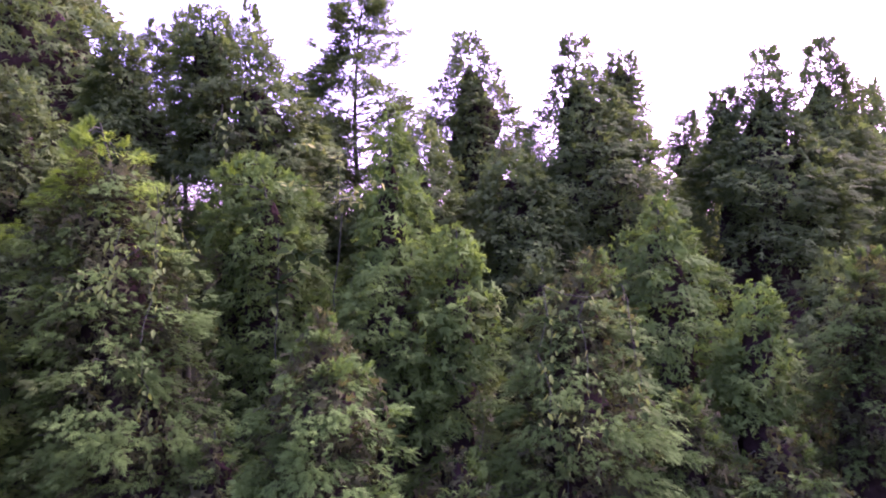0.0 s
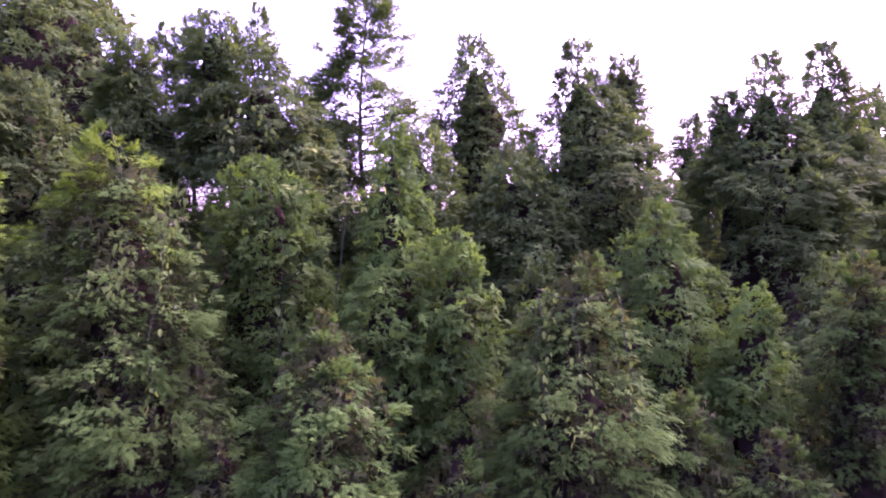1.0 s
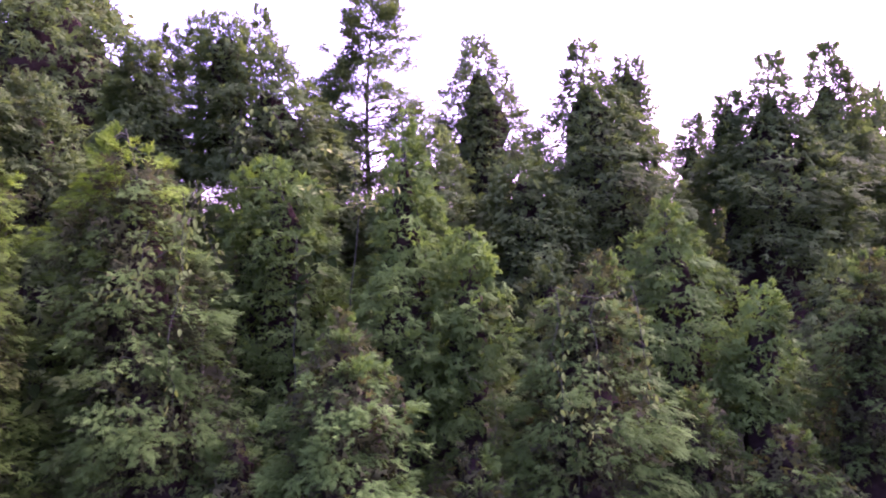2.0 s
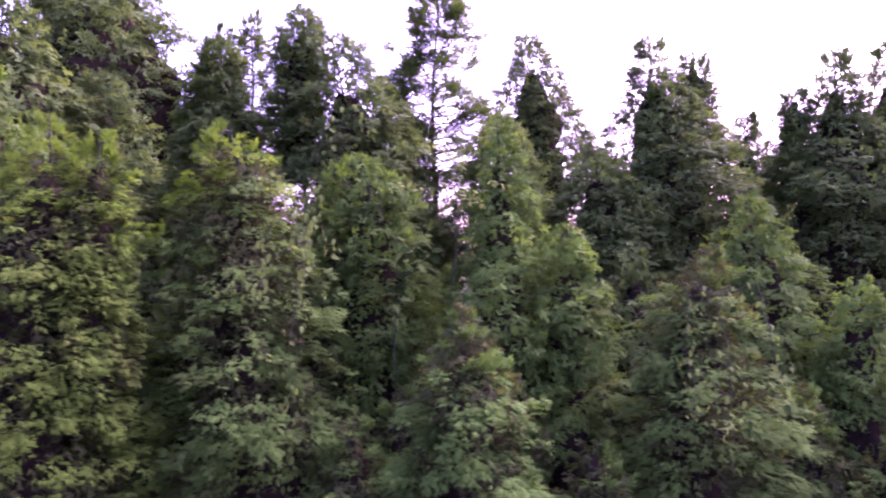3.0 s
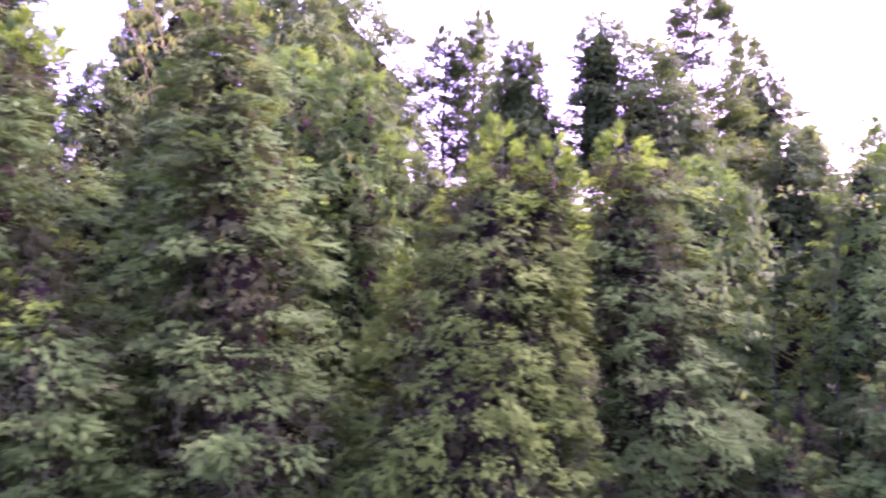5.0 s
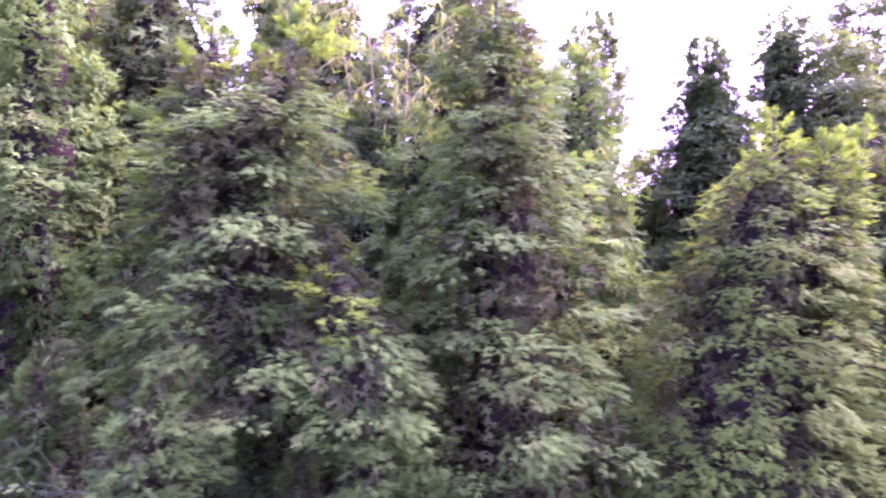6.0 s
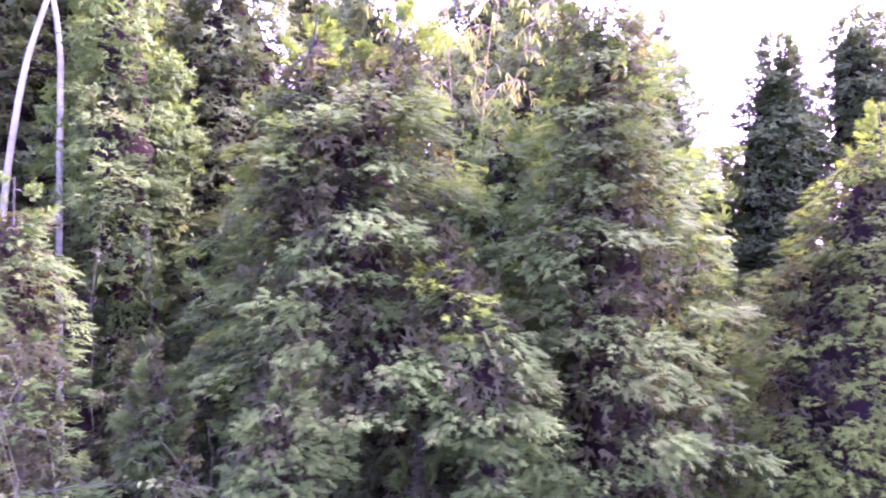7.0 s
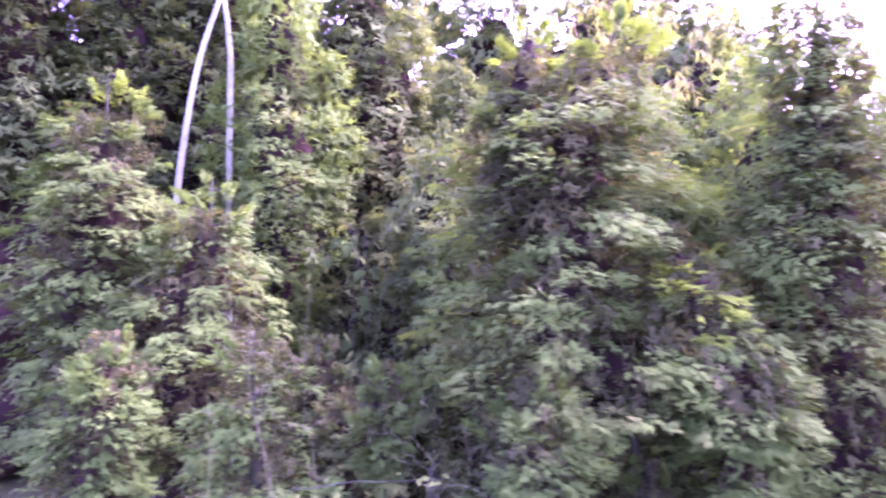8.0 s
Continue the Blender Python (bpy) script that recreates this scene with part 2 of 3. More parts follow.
def conifer(at, spires, label, name="conifer_tree", mat=NEEDLE, young_mat=None, kinds=SPRAYS, size=0.11, boughs=14.0, per_bough=40, bough=0.4, spread=0.42,
            thick=0.06, droop=0.35, lift=0.1, young=0.0, trunk=0.09, sparse=False, group="cypress thicket", ragged=0.16, bare=0.0, inner=90.0, inner_size=0.15,
            heart_size=0.5, core=0.86, hid=0.8, hollow=0.4, airy=0.0, tip=0.7, full=1.0, plump=0.03, low=1.0):
    """A cypress: trunk, limbs, and drooping boughs of small flat sprays.
    at: the foot. spires: lists of (height, dx, dy, radius) from the ground up, each one leader of the crown.
    boughs: to a square metre of crown, each `bough` metres long. young: metres at the top with new growth. airy: how open the top is."""
    x0, y0 = at
    z0 = ground_height(x0, y0)
    tree = thing(name, (x0, y0, z0), label, "tree", group)
    spires = [np.array(sp, float) * (1, 1, 1, full) + (-z0, 0, 0, plump) for sp in spires]
    woods, needles, fresh, limbs, dense, hearts = [], [], [], [], [], []
    off = RNG.uniform(0, 50, 3)
    for si, sp in enumerate(spires):
        h, cx, cy, rr = sp.T
        top = h[-1]
        leader = [(np.interp(z, h, cx) + 0.03 * math.sin(z * 2 + si), np.interp(z, h, cy), z) for z in np.linspace(0 if si == 0 else h[0], top - 0.05, 12)]
        woods.append(tube(leader, np.linspace(trunk * (1 if si == 0 else 0.7), 0.008, 12), 7))
        zs = np.linspace(h[0], top, 80)
        ring = 2 * np.pi * np.interp(zs, h, rr) + 0.45 + 1.1 * np.exp((zs - top) / 0.7)
        cum = np.cumsum(ring * np.where(zs < hid, 0.15, 1.0) * np.clip((zs - top + 4.6) / 1.5, low, 1.0))
        crown = cum[-1] * (zs[1] - zs[0])
        count = int(boughs * crown)
        z = np.interp((np.arange(count) + RNG.uniform(0, 1, count)) / count * cum[-1], cum, zs)
        th = RNG.uniform(0, 2 * np.pi, count)
        keep = (np.sin(th) < 0.25) | (RNG.uniform(size=count) < (0.6 if sparse else 0.18))
        keep &= RNG.uniform(size=count) > np.maximum(bare, airy * np.clip(1 - (top - z) / 1.6, 0, 1))
        ends = []
        for zi, ti in zip(z[keep], th[keep]):
            R = np.interp(zi, h, rr)
            wob = noise.noise((math.cos(ti) * 1.1 + off[0], math.sin(ti) * 1.1 + off[1], zi * 1.3 + off[2]))
            cxz, cyz = np.interp(zi, h, cx), np.interp(zi, h, cy)
            back = gap(cxz + R * math.cos(ti), cyz + R * math.sin(ti), zi, off) * min(1.0, 2 * R)
            if RNG.uniform() < back * hollow:
                continue
            reach = max(0.1, R * (1 + ragged * 2.0 * wob) * RNG.uniform(0.84, 1.08) * (1 - hollow * back))
            ex, ey = cxz + reach * math.cos(ti), cyz + reach * math.sin(ti)
            buried = False
            for sj, other in enumerate(spires):
                if sj != si and other[0, 0] < zi < other[-1, 0] - 0.1:
                    buried |= math.hypot(ex - np.interp(zi, other[:, 0], other[:, 1]), ey - np.interp(zi, other[:, 0], other[:, 2])) < 0.7 * np.interp(zi, other[:, 0], other[:, 3])
            if not buried:
                ends.append((ex, ey, zi, ti, reach, cxz, cyz))
        if not ends:
            continue
        ex, ey, z, th, reach, ax, ay = np.array(ends).T
        m = len(z)
        frac = np.clip(1 - (top - z) / tip, 0, 1)
        out = np.column_stack([np.cos(th), np.sin(th), np.zeros(m)])
        lat = np.column_stack([-np.sin(th), np.cos(th), np.zeros(m)])
        pitch = lift + 1.0 * frac ** 1.2 + RNG.normal(0, 0.18, m)
        grow = out * np.cos(pitch)[:, None] + np.sin(pitch)[:, None] * [0, 0, 1.0]
        ln = np.minimum(bough * RNG.uniform(0.65, 1.35, m), np.maximum(0.16, reach * 0.9)) * (1 - 0.35 * frac)
        end = np.column_stack([ex, ey, z])
        root = end - grow * ln[:, None]
        for i in np.flatnonzero(RNG.uniform(size=m) < 0.12):
            base = np.array([ax[i], ay[i], max(0.1, z[i] - 0.25 * reach[i])])
            limb = tube([base, (base + root[i]) / 2 + [0, 0, 0.04], root[i], root[i] + 0.3 * (end[i] - root[i]) - [0, 0, 0.03]], [0.01 + 0.008 * reach[i], 0.01, 0.006, 0.002], 4)
            (limbs if sparse and len(limbs) < 22 and reach[i] > 0.35 else woods).append(limb)
        n = per_bough
        s = RNG.uniform(0, 1, (m, n)) ** 0.7
        u = np.clip(RNG.normal(0, 0.55, (m, n)), -1.2, 1.2)
        wide = spread * ln[:, None] * (0.3 + 0.7 * np.sin(np.pi * np.clip(s * 0.75 + 0.15, 0, 1))) * (1 - 0.4 * frac[:, None])
        fall = droop * (1 - frac)[:, None]
        pos = root[:, None] + (s * ln[:, None])[..., None] * grow[:, None] + (u * wide)[..., None] * lat[:, None]
        pos[..., 2] += -fall * ln[:, None] * s ** 2.2 * 0.6 - fall * wide * u ** 2 * 0.8 - np.abs(RNG.normal(0, thick, (m, n))) * (1 - 0.5 * frac[:, None])
        way = grow[:, None] * 0.85 + lat[:, None] * (0.8 * u + RNG.normal(0, 0.22, (m, n)))[..., None] + RNG.normal(0, 0.1, (m, n, 3))
        way[..., 2] += -fall * s * 0.75 + RNG.normal(0.08, 0.17, (m, n))
        up = np.array([0, 0, 0.85]) + out[:, None] * 0.6 + RNG.normal(0, 0.2, (m, n, 3))
        sz = size * RNG.uniform(0.65, 1.3, (m, n)) * (1 - 0.3 * frac)[:, None]
        new_wood = (RNG.uniform(size=m) < 0.75) & (z > top - young * RNG.uniform(0.25, 1.0, m)) if young else np.zeros(m, bool)
        for lot, pick in ((fresh, new_wood), (needles, ~new_wood)):
            if pick.any():
                lot.append((pos[pick].reshape(-1, 3), way[pick].reshape(-1, 3), up[pick].reshape(-1, 3), sz[pick].ravel()))
        # the inner boughs, coarser and in all directions
        if not sparse:
            n = int(crown * inner)
            zi = np.interp(RNG.uniform(0, cum[-1], n), cum, zs)
            ti = RNG.uniform(0, 2 * np.pi, n)
            keep = ((np.sin(ti) < 0.4) | (RNG.uniform(size=n) < 0.4)) & (RNG.uniform(size=n) > np.maximum(bare, airy * np.clip(1 - (top - zi) / 1.8, 0, 1)))
            keep &= (y0 > 8) | (top < 3.5) | (zi < top - 0.45)
            zi, ti = zi[keep], ti[keep]
            n = len(zi)
            R = np.interp(zi, h, rr)
            wob = np.array([noise.noise((math.cos(q) * 1.1 + off[0], math.sin(q) * 1.1 + off[1], w * 1.3 + off[2])) for q, w in zip(ti, zi)])
            mx, my = np.interp(zi, h, cx), np.interp(zi, h, cy)
            back = np.array([gap(a1 + r1 * math.cos(q), b1 + r1 * math.sin(q), w, off) for a1, b1, r1, q, w in zip(mx, my, R, ti, zi)])
            R = R * (1 - 1.1 * hollow * back * np.minimum(1, 2 * R)) * (1 + ragged * 2.0 * wob) * RNG.uniform(0.25, 1.0, n) ** 0.5 * (0.74 if y0 < 8 else 0.95)
            ray = np.column_stack([np.cos(ti), np.sin(ti), np.zeros(n)])
            dense.append((np.column_stack([mx, my, zi]) + R[:, None] * ray, RNG.normal(0, 0.6, (n, 3)) + ray * 0.3 - [0, 0, 0.35], ray + [0, 0, 0.3] + RNG.normal(0, 0.45, (n, 3)),
                          np.minimum(inner_size * RNG.uniform(0.7, 1.2, n), 0.05 + 0.4 * R)))
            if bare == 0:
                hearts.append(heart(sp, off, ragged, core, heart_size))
    v, f = merge(woods)
    link_mesh("trunk", v, f, BARK, tree, smooth=True)
    for v, f in limbs:
        link_mesh("limb", v, f, BARK, tree, smooth=True)
    # near trees' inner boughs take the brownish colour with shade painted in
    for lot, nm, mt, lb, ks in ((needles, "crown", mat, "", kinds), (dense, "inner_growth", mat if y0 > 8 else INNER_SHADED, "", SPRAYS_IN),
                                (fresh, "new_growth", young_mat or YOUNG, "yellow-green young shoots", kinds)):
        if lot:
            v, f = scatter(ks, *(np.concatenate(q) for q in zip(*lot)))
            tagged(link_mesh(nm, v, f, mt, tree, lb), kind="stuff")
    # dark core: the shade deep in the crown is in its colour
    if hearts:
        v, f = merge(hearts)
        link_mesh("inner_thicket", v, f, CORE_SHADE, tree, "closed core inside the crown, coloured dark as shade")
    return tree


def spire(*rows):
    return rows


NEAR = dict(size=0.09, boughs=18.0, per_bough=36, bough=0.36, heart_size=0.3, inner=130.0, inner_size=0.13, hollow=0.34)
FINE = dict(size=0.082, boughs=30.0, per_bough=24, bough=0.26, ragged=0.08, hollow=0.12, heart_size=0.4, inner=110.0, inner_size=0.13)
SHELF = dict(size=0.094, boughs=13.5, per_bough=52, bough=0.5, spread=0.5, ragged=0.2, hollow=0.42, inner=120.0, inner_size=0.14, heart_size=0.26)
MID = dict(size=0.112, boughs=14.0, per_bough=25, bough=0.34, kinds=SPRAYS_MID, hid=1.2, hollow=0.34, heart_size=0.32, inner=95.0)
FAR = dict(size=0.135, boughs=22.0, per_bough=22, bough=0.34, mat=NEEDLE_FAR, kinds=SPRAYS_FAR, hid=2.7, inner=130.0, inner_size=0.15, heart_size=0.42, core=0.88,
           hollow=0.22, airy=0.0, tip=0.5, lift=0.25, full=1.15, plump=0.16, low=0.12)
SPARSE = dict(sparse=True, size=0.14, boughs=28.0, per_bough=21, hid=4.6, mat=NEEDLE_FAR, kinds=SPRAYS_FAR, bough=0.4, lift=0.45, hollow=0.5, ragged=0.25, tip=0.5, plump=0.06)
DEEP = {**FAR, "size": 0.15, "boughs": 13.0, "airy": 0.05, "core": 0.85, "lift": 0.15, "hid": 3.8, "full": 1.05, "low": 0.5, "heart_size": 0.6, "inner": 55.0, "inner_size": 0.24}
THIN = "tall thin cypress with a bare visible trunk"
DENSE = "dense green cypress with drooping flat sprays"
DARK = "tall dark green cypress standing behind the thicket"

# nearest row, from the camera's right to its left
conifer((5.1, 7.6), [spire((0.1, 0, 0, 0.9), (1.3, 0, 0, 0.95), (2.5, 0.05, 0, 0.6), (3.3, 0, 0, 0.08))], DENSE, **NEAR)
conifer((1.6, 7.3), [spire((0.1, 0, 0, 1.0), (1.16, 0, 0, 1.1), (2.04, 0, 0, 0.95), (2.7, 0.05, 0, 0.7), (3.05, 0.1, 0, 0.4), (3.3, 0.15, 0, 0.08))],
        "broad grey-green cypress bush with a climbing vine", **NEAR)
conifer((-1.02, 6.5), [spire((0.1, 0, 0, 0.8), (1.25, 0, 0, 0.85), (1.9, 0, 0, 0.78), (2.35, -0.05, 0, 0.4), (2.72, -0.1, 0, 0.05))],
        "small fresh green cypress bush", mat=SOFT, lift=0.25, **NEAR)
conifer((-3.45, 7.6), [spire((0.1, 0.15, 0, 1.25), (1.4, 0.13, 0, 1.22), (2.27, -0.08, 0, 1.1), (3.24, -0.1, 0, 0.97), (4.1, -0.15, 0, 0.72), (4.55, -0.22, 0, 0.4), (4.8, -0.28, 0, 0.1))],
        "full cypress with a yellow-green top", young=1.5, **NEAR)
conifer((-5.3, 6.6), [spire((0.1, -0.25, 0, 1.35), (1.0, -0.24, 0, 1.35), (1.9, -0.24, 0, 1.22), (2.56, -0.15, 0, 1.1), (3.2, -0.03, 0, 0.92), (3.87, 0.05, 0, 0.6), (4.3, 0.1, 0, 0.28), (4.72, 0.1, 0, 0.06)),
                      spire((1.6, 0.5, 0, 0.55), (3.4, 0.5, 0, 0.46), (4.15, 0.58, 0, 0.3), (4.52, 0.62, 0, 0.06))],
        "full cypress with two yellow-green tops", young=1.5, mat=GOLD, **FINE)
conifer((-7.85, 6.4), [spire((0.1, 0.1, 0, 1.25), (1.95, 0.12, 0, 1.24), (2.7, 0, 0, 1.08), (4.0, 0, 0, 0.9), (5.2, -0.03, 0, 0.6), (5.8, 0, 0, 0.25), (6.1, 0, 0, 0.06))], DENSE, **SHELF)
conifer((-9.95, 6.2), [spire((1.75, 0.35, 0, 0.7), (2.1, 0.0, 0, 1.4), (2.6, -0.12, 0, 1.5), (3.5, -0.33, 0, 1.22), (4.3, -0.25, 0, 1.0), (4.9, 0.0, 0, 0.7), (5.3, 0.25, 0, 0.4), (5.6, 0.3, 0, 0.06)),
                       spire((3.4, -0.75, 0, 0.8), (4.6, -0.7, 0, 0.6), (5.2, -0.62, 0, 0.35), (5.55, -0.6, 0, 0.06)),
                       spire((1.45, 0.98, -0.75, 0.35), (1.8, 1.0, -0.85, 0.55), (2.4, 0.9, -0.8, 0.6), (3.0, 0.7, -0.6, 0.45), (3.5, 0.5, -0.35, 0.12))],
        "broad grey-green cypress with layered shelves of sprays", young=0.9, trunk=0.05, **SHELF)
conifer((-10.63, 5.05), [spire((0.1, 0, 0, 0.48), (1.2, 0, 0, 0.5), (1.85, 0.03, 0, 0.46), (2.15, 0.08, 0, 0.32), (2.35, 0.1, 0, 0.08))], "low cypress bush below the shelves of a larger one", **{**SHELF, "hollow": 0.15, "bough": 0.36, "boughs": 18.0, "per_bough": 36, "trunk": 0.03})
conifer((-9.6, 5.7), [spire((0.1, 0, 0, 0.3), (1.1, 0, 0, 0.28), (1.55, 0, 0, 0.06))], "low cypress bush below the shelves of a larger one", **{**SHELF, "hollow": 0.1, "trunk": 0.025})

for bx, by, bh, br in ((3.7, 6.9, 1.4, 0.75), (0.25, 6.7, 1.3, 0.6), (-2.25, 6.9, 1.5, 0.6), (2.9, 7.5, 1.7, 0.6), (-6.5, 6.0, 1.3, 0.5), (-1.75, 7.5, 1.7, 0.5), (-1.2, 8.4, 1.9, 0.6)):
    conifer((bx, by), [spire((0.1, 0, 0, br), (bh * 0.55, 0, 0, br), (bh, 0, 0, 0.1))], "low cypress bush filling a gap", **{**MID, "hid": 0.5})

# added bushes behind the shelves, darker foliage putting shade into the hollows
for bx, by, bh, br in ((-9.95, 7.5, 2.4, 0.95), (-8.8, 7.2, 2.0, 0.7), (-10.9, 7.6, 2.3, 0.7), (-12.2, 9.2, 3.3, 0.85), (-12.35, 6.7, 1.9, 0.55), (-12.9, 7.5, 2.3, 0.6), (-6.3, 8.4, 3.3, 0.85), (-5.9, 9.6, 3.7, 0.9), (5.9, 9.4, 3.3, 0.9), (1.6, 9.3, 3.2, 0.8)):
    conifer((bx, by), [spire((0.1, 0, 0, br), (bh * 0.7, 0, 0, br), (bh, 0, 0, 0.15))], "added cypress bush, its foliage darkened for a shaded hollow", **{**MID, "hid": 0.2, "mat": NEEDLE_FAR})

# second row
conifer((0.3, 8.1), [spire((0.1, 0, 0, 0.7), (2.5, 0, 0, 0.65), (3.2, 0, 0, 0.45), (3.6, 0, 0, 0.1))], DENSE, **MID)
conifer((-0.5, 8.3), [spire((0.1, 0, 0, 0.9), (1.57, 0, 0, 0.9), (2.9, 0, 0, 0.85), (3.6, 0, 0, 0.62), (4.3, 0, 0, 0.38), (5.15, 0, 0, 0.05))], DENSE, **MID)
conifer((3.35, 9.2), [spire((0.1, 0, 0, 1.2), (0.9, 0, 0, 1.22), (2.46, 0, 0, 1.14), (3.4, -0.15, 0, 0.63), (4.1, -0.15, 0, 0.08))], DENSE, **MID)
conifer((-2.15, 9.0), [spire((0.1, 0, 0, 0.9), (2.9, 0, 0, 0.95), (4.0, -0.05, 0, 0.85), (4.45, -0.15, 0, 0.45), (4.65, -0.2, 0, 0.1))], DENSE, young=0.3, **MID)
conifer((-7.5, 8.1), [spire((0.1, 0, 0, 1.3), (4.0, -0.1, 0, 1.3), (5.0, -0.1, 0, 0.95), (5.6, -0.1, 0, 0.5), (5.9, -0.1, 0, 0.1)),
                      spire((2.4, 0.6, -0.1, 0.8), (4.4, 0.65, -0.1, 0.8), (4.95, 0.68, -0.1, 0.55), (5.5, 0.68, -0.1, 0.3), (5.8, 0.68, -0.1, 0.06))],
        "dark cypress overgrown with a yellowing climber", young=0.3, **{**MID, "hid": 2.0, "boughs": 12.0})
conifer((-13.75, 8.5), [spire((1.5, 0.05, 0, 0.4), (2.7, 0.05, 0, 0.5), (3.5, 0, 0, 0.98), (4.4, 0, 0, 1.05), (5.2, 0, 0, 0.95), (6.3, 0, 0, 0.68), (7.8, 0, 0, 0.08))], DENSE, **MID)
conifer((-11.82, 5.6), [spire((1.35, 0, 0, 0.12), (1.65, 0, 0, 0.24), (1.95, 0, 0, 0.28), (2.2, 0, 0, 0.18), (2.34, 0, 0, 0.06))], "small grey-green cypress sapling", **{**SHELF, "hollow": 0.1, "bough": 0.3, "boughs": 26.0, "per_bough": 30, "trunk": 0.025})
conifer((-12.9, 5.5), [spire((0.1, 0, 0, 0.62), (1.6, 0, 0, 0.62), (2.3, 0.0, 0, 0.5), (2.6, 0.0, 0, 0.12))], "straggly yellow-green cypress bush with bare twigs", mat=SOFT, bare=0.3, **NEAR)
conifer((-14.3, 5.4), [spire((0.1, 0, 0, 0.55), (1.6, 0, 0, 0.5), (2.2, 0.1, 0, 0.42), (2.58, 0.15, 0, 0.1))], "fresh green cypress bush", mat=SOFT, **NEAR)
conifer((-13.9, 6.7), [spire((0.1, -0.2, 0, 1.0), (2.6, -0.15, 0, 0.98), (3.3, 0, 0, 0.72), (3.76, 0, 0, 0.46), (4.1, 0, 0, 0.1))], DENSE, **MID)
conifer((-15.2, 6.9), [spire((0.1, 0, 0, 1.1), (3.2, 0, 0, 1.0), (4.5, 0, 0, 0.72), (5.0, 0.05, 0, 0.42), (5.25, 0.05, 0, 0.1))], DENSE, young=0.5, **MID)
conifer((4.1, 8.2), [spire((0.1, 0, 0, 0.75), (1.8, 0, 0, 0.7), (2.9, 0, 0, 0.1))], DENSE, **MID)
# dark foliage in place of shade, as this tree backs the hollow
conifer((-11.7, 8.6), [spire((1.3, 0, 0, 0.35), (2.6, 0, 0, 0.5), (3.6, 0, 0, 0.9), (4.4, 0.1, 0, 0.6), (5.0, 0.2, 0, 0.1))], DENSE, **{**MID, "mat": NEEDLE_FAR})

conifer((-8.0, 10.3), [spire((0.1, 0, 0, 1.1), (5.0, 0, 0, 1.0), (6.6, 0, 0, 0.6), (7.7, 0, 0, 0.08))], DARK, **DEEP)
conifer((-8.75, 8.3), [spire((2.4, 0, 0, 0.6), (3.5, 0, 0, 0.8), (4.6, 0, 0, 0.5), (5.2, 0, 0, 0.1))], DENSE, **MID)

conifer((-9.4, 9.4), [spire((0.1, 0, 0, 0.8), (4.6, 0, 0, 0.72), (5.6, 0, 0, 0.42), (6.2, 0, 0, 0.08))], DARK, **{**FAR, "hid": 3.5, "boughs": 18.0})

# tall trees behind
conifer((-11.0, 13.0), [spire((0.1, 0, 0, 1.5), (6.0, 0, 0, 1.3), (8.0, 0, 0, 0.8), (9.4, 0, 0, 0.05))], DARK, **DEEP)
conifer((-5.0, 11.6), [spire((0.1, 0, 0, 0.8), (3.9, 0, 0, 0.65), (4.7, 0, 0, 0.35), (5.15, 0, 0, 0.08))], DARK, **FAR)
conifer((-5.9, 11.5), [spire((0.1, 0, 0, 0.9), (3.4, 0, 0, 0.8), (4.1, 0, 0, 0.45), (4.5, 0, 0, 0.08))], DARK, **FAR)
conifer((-6.9, 11.2), [spire((0.1, 0, 0, 1.1), (4.2, 0, 0, 1.0), (5.6, 0, 0, 0.6), (6.4, 0, 0, 0.08))], DARK, **FAR)
conifer((-2.75, 10.3), [spire((0.1, 0, 0, 1.0), (4.5, 0.1, 0, 0.98), (5.3, 0.15, 0, 0.95), (5.8, 0.1, 0, 0.8), (6.4, -0.1, 0, 0.5), (6.75, -0.15, 0, 0.12)),
                        spire((4.5, -0.6, 0, 0.5), (6.2, -0.58, 0, 0.45), (6.8, -0.58, 0, 0.26), (7.15, -0.57, 0, 0.05))], DARK, **{**FAR, "airy": 0.2, "core": 0.85, "lift": 0.15, "full": 1.0})
conifer((-1.25, 12.0), [spire((0.5, 0, 0, 0.9), (4.6, 0, 0, 1.0), (5.3, 0, 0, 0.8), (6.3, 0, 0, 0.85), (6.9, 0, 0, 0.7), (7.8, 0.1, 0, 0.48), (8.4, 0.12, 0, 0.1))], THIN, **{**SPARSE, "plump": 0.2, "boughs": 34.0})
conifer((1.1, 14.7), [spire((0.5, 0, 0, 1.3), (5.0, 0.05, 0, 1.2), (6.1, 0, 0, 0.95), (6.68, 0, 0, 0.8), (7.26, -0.05, 0, 0.56), (7.85, -0.09, 0, 0.26), (8.3, -0.12, 0, 0.08))], DARK, **FAR)
conifer((2.85, 11.6), [spire((0.1, 0, 0, 1.5), (4.2, -0.05, 0, 1.42), (5.35, -0.02, 0, 0.9), (6.5, -0.2, 0, 0.24), (7.15, -0.2, 0, 0.04)),
                       spire((4.5, 0.6, 0.3, 0.55), (6.3, 0.72, 0.3, 0.25), (6.95, 0.72, 0.3, 0.03))], "tall cypress with two pointed tops", **FAR)
conifer((5.75, 14.3), [spire((0.5, 0, 0, 0.8), (4.5, 0, 0, 0.6), (5.46, 0, 0, 0.3), (6.35, 0, 0, 0.03))], DARK, **FAR)
conifer((6.05, 11.6), [spire((0.1, 0, 0, 1.4), (2.7, 0, 0, 1.4), (4.6, 0, 0, 1.2), (5.8, 0.02, 0, 0.42), (6.95, 0.02, 0, 0.04)),
                       spire((4.2, -0.65, 0.2, 0.5), (5.5, -0.65, 0.2, 0.24), (6.25, -0.65, 0.2, 0.03))], "tall cypress with two pointed tops", **FAR)
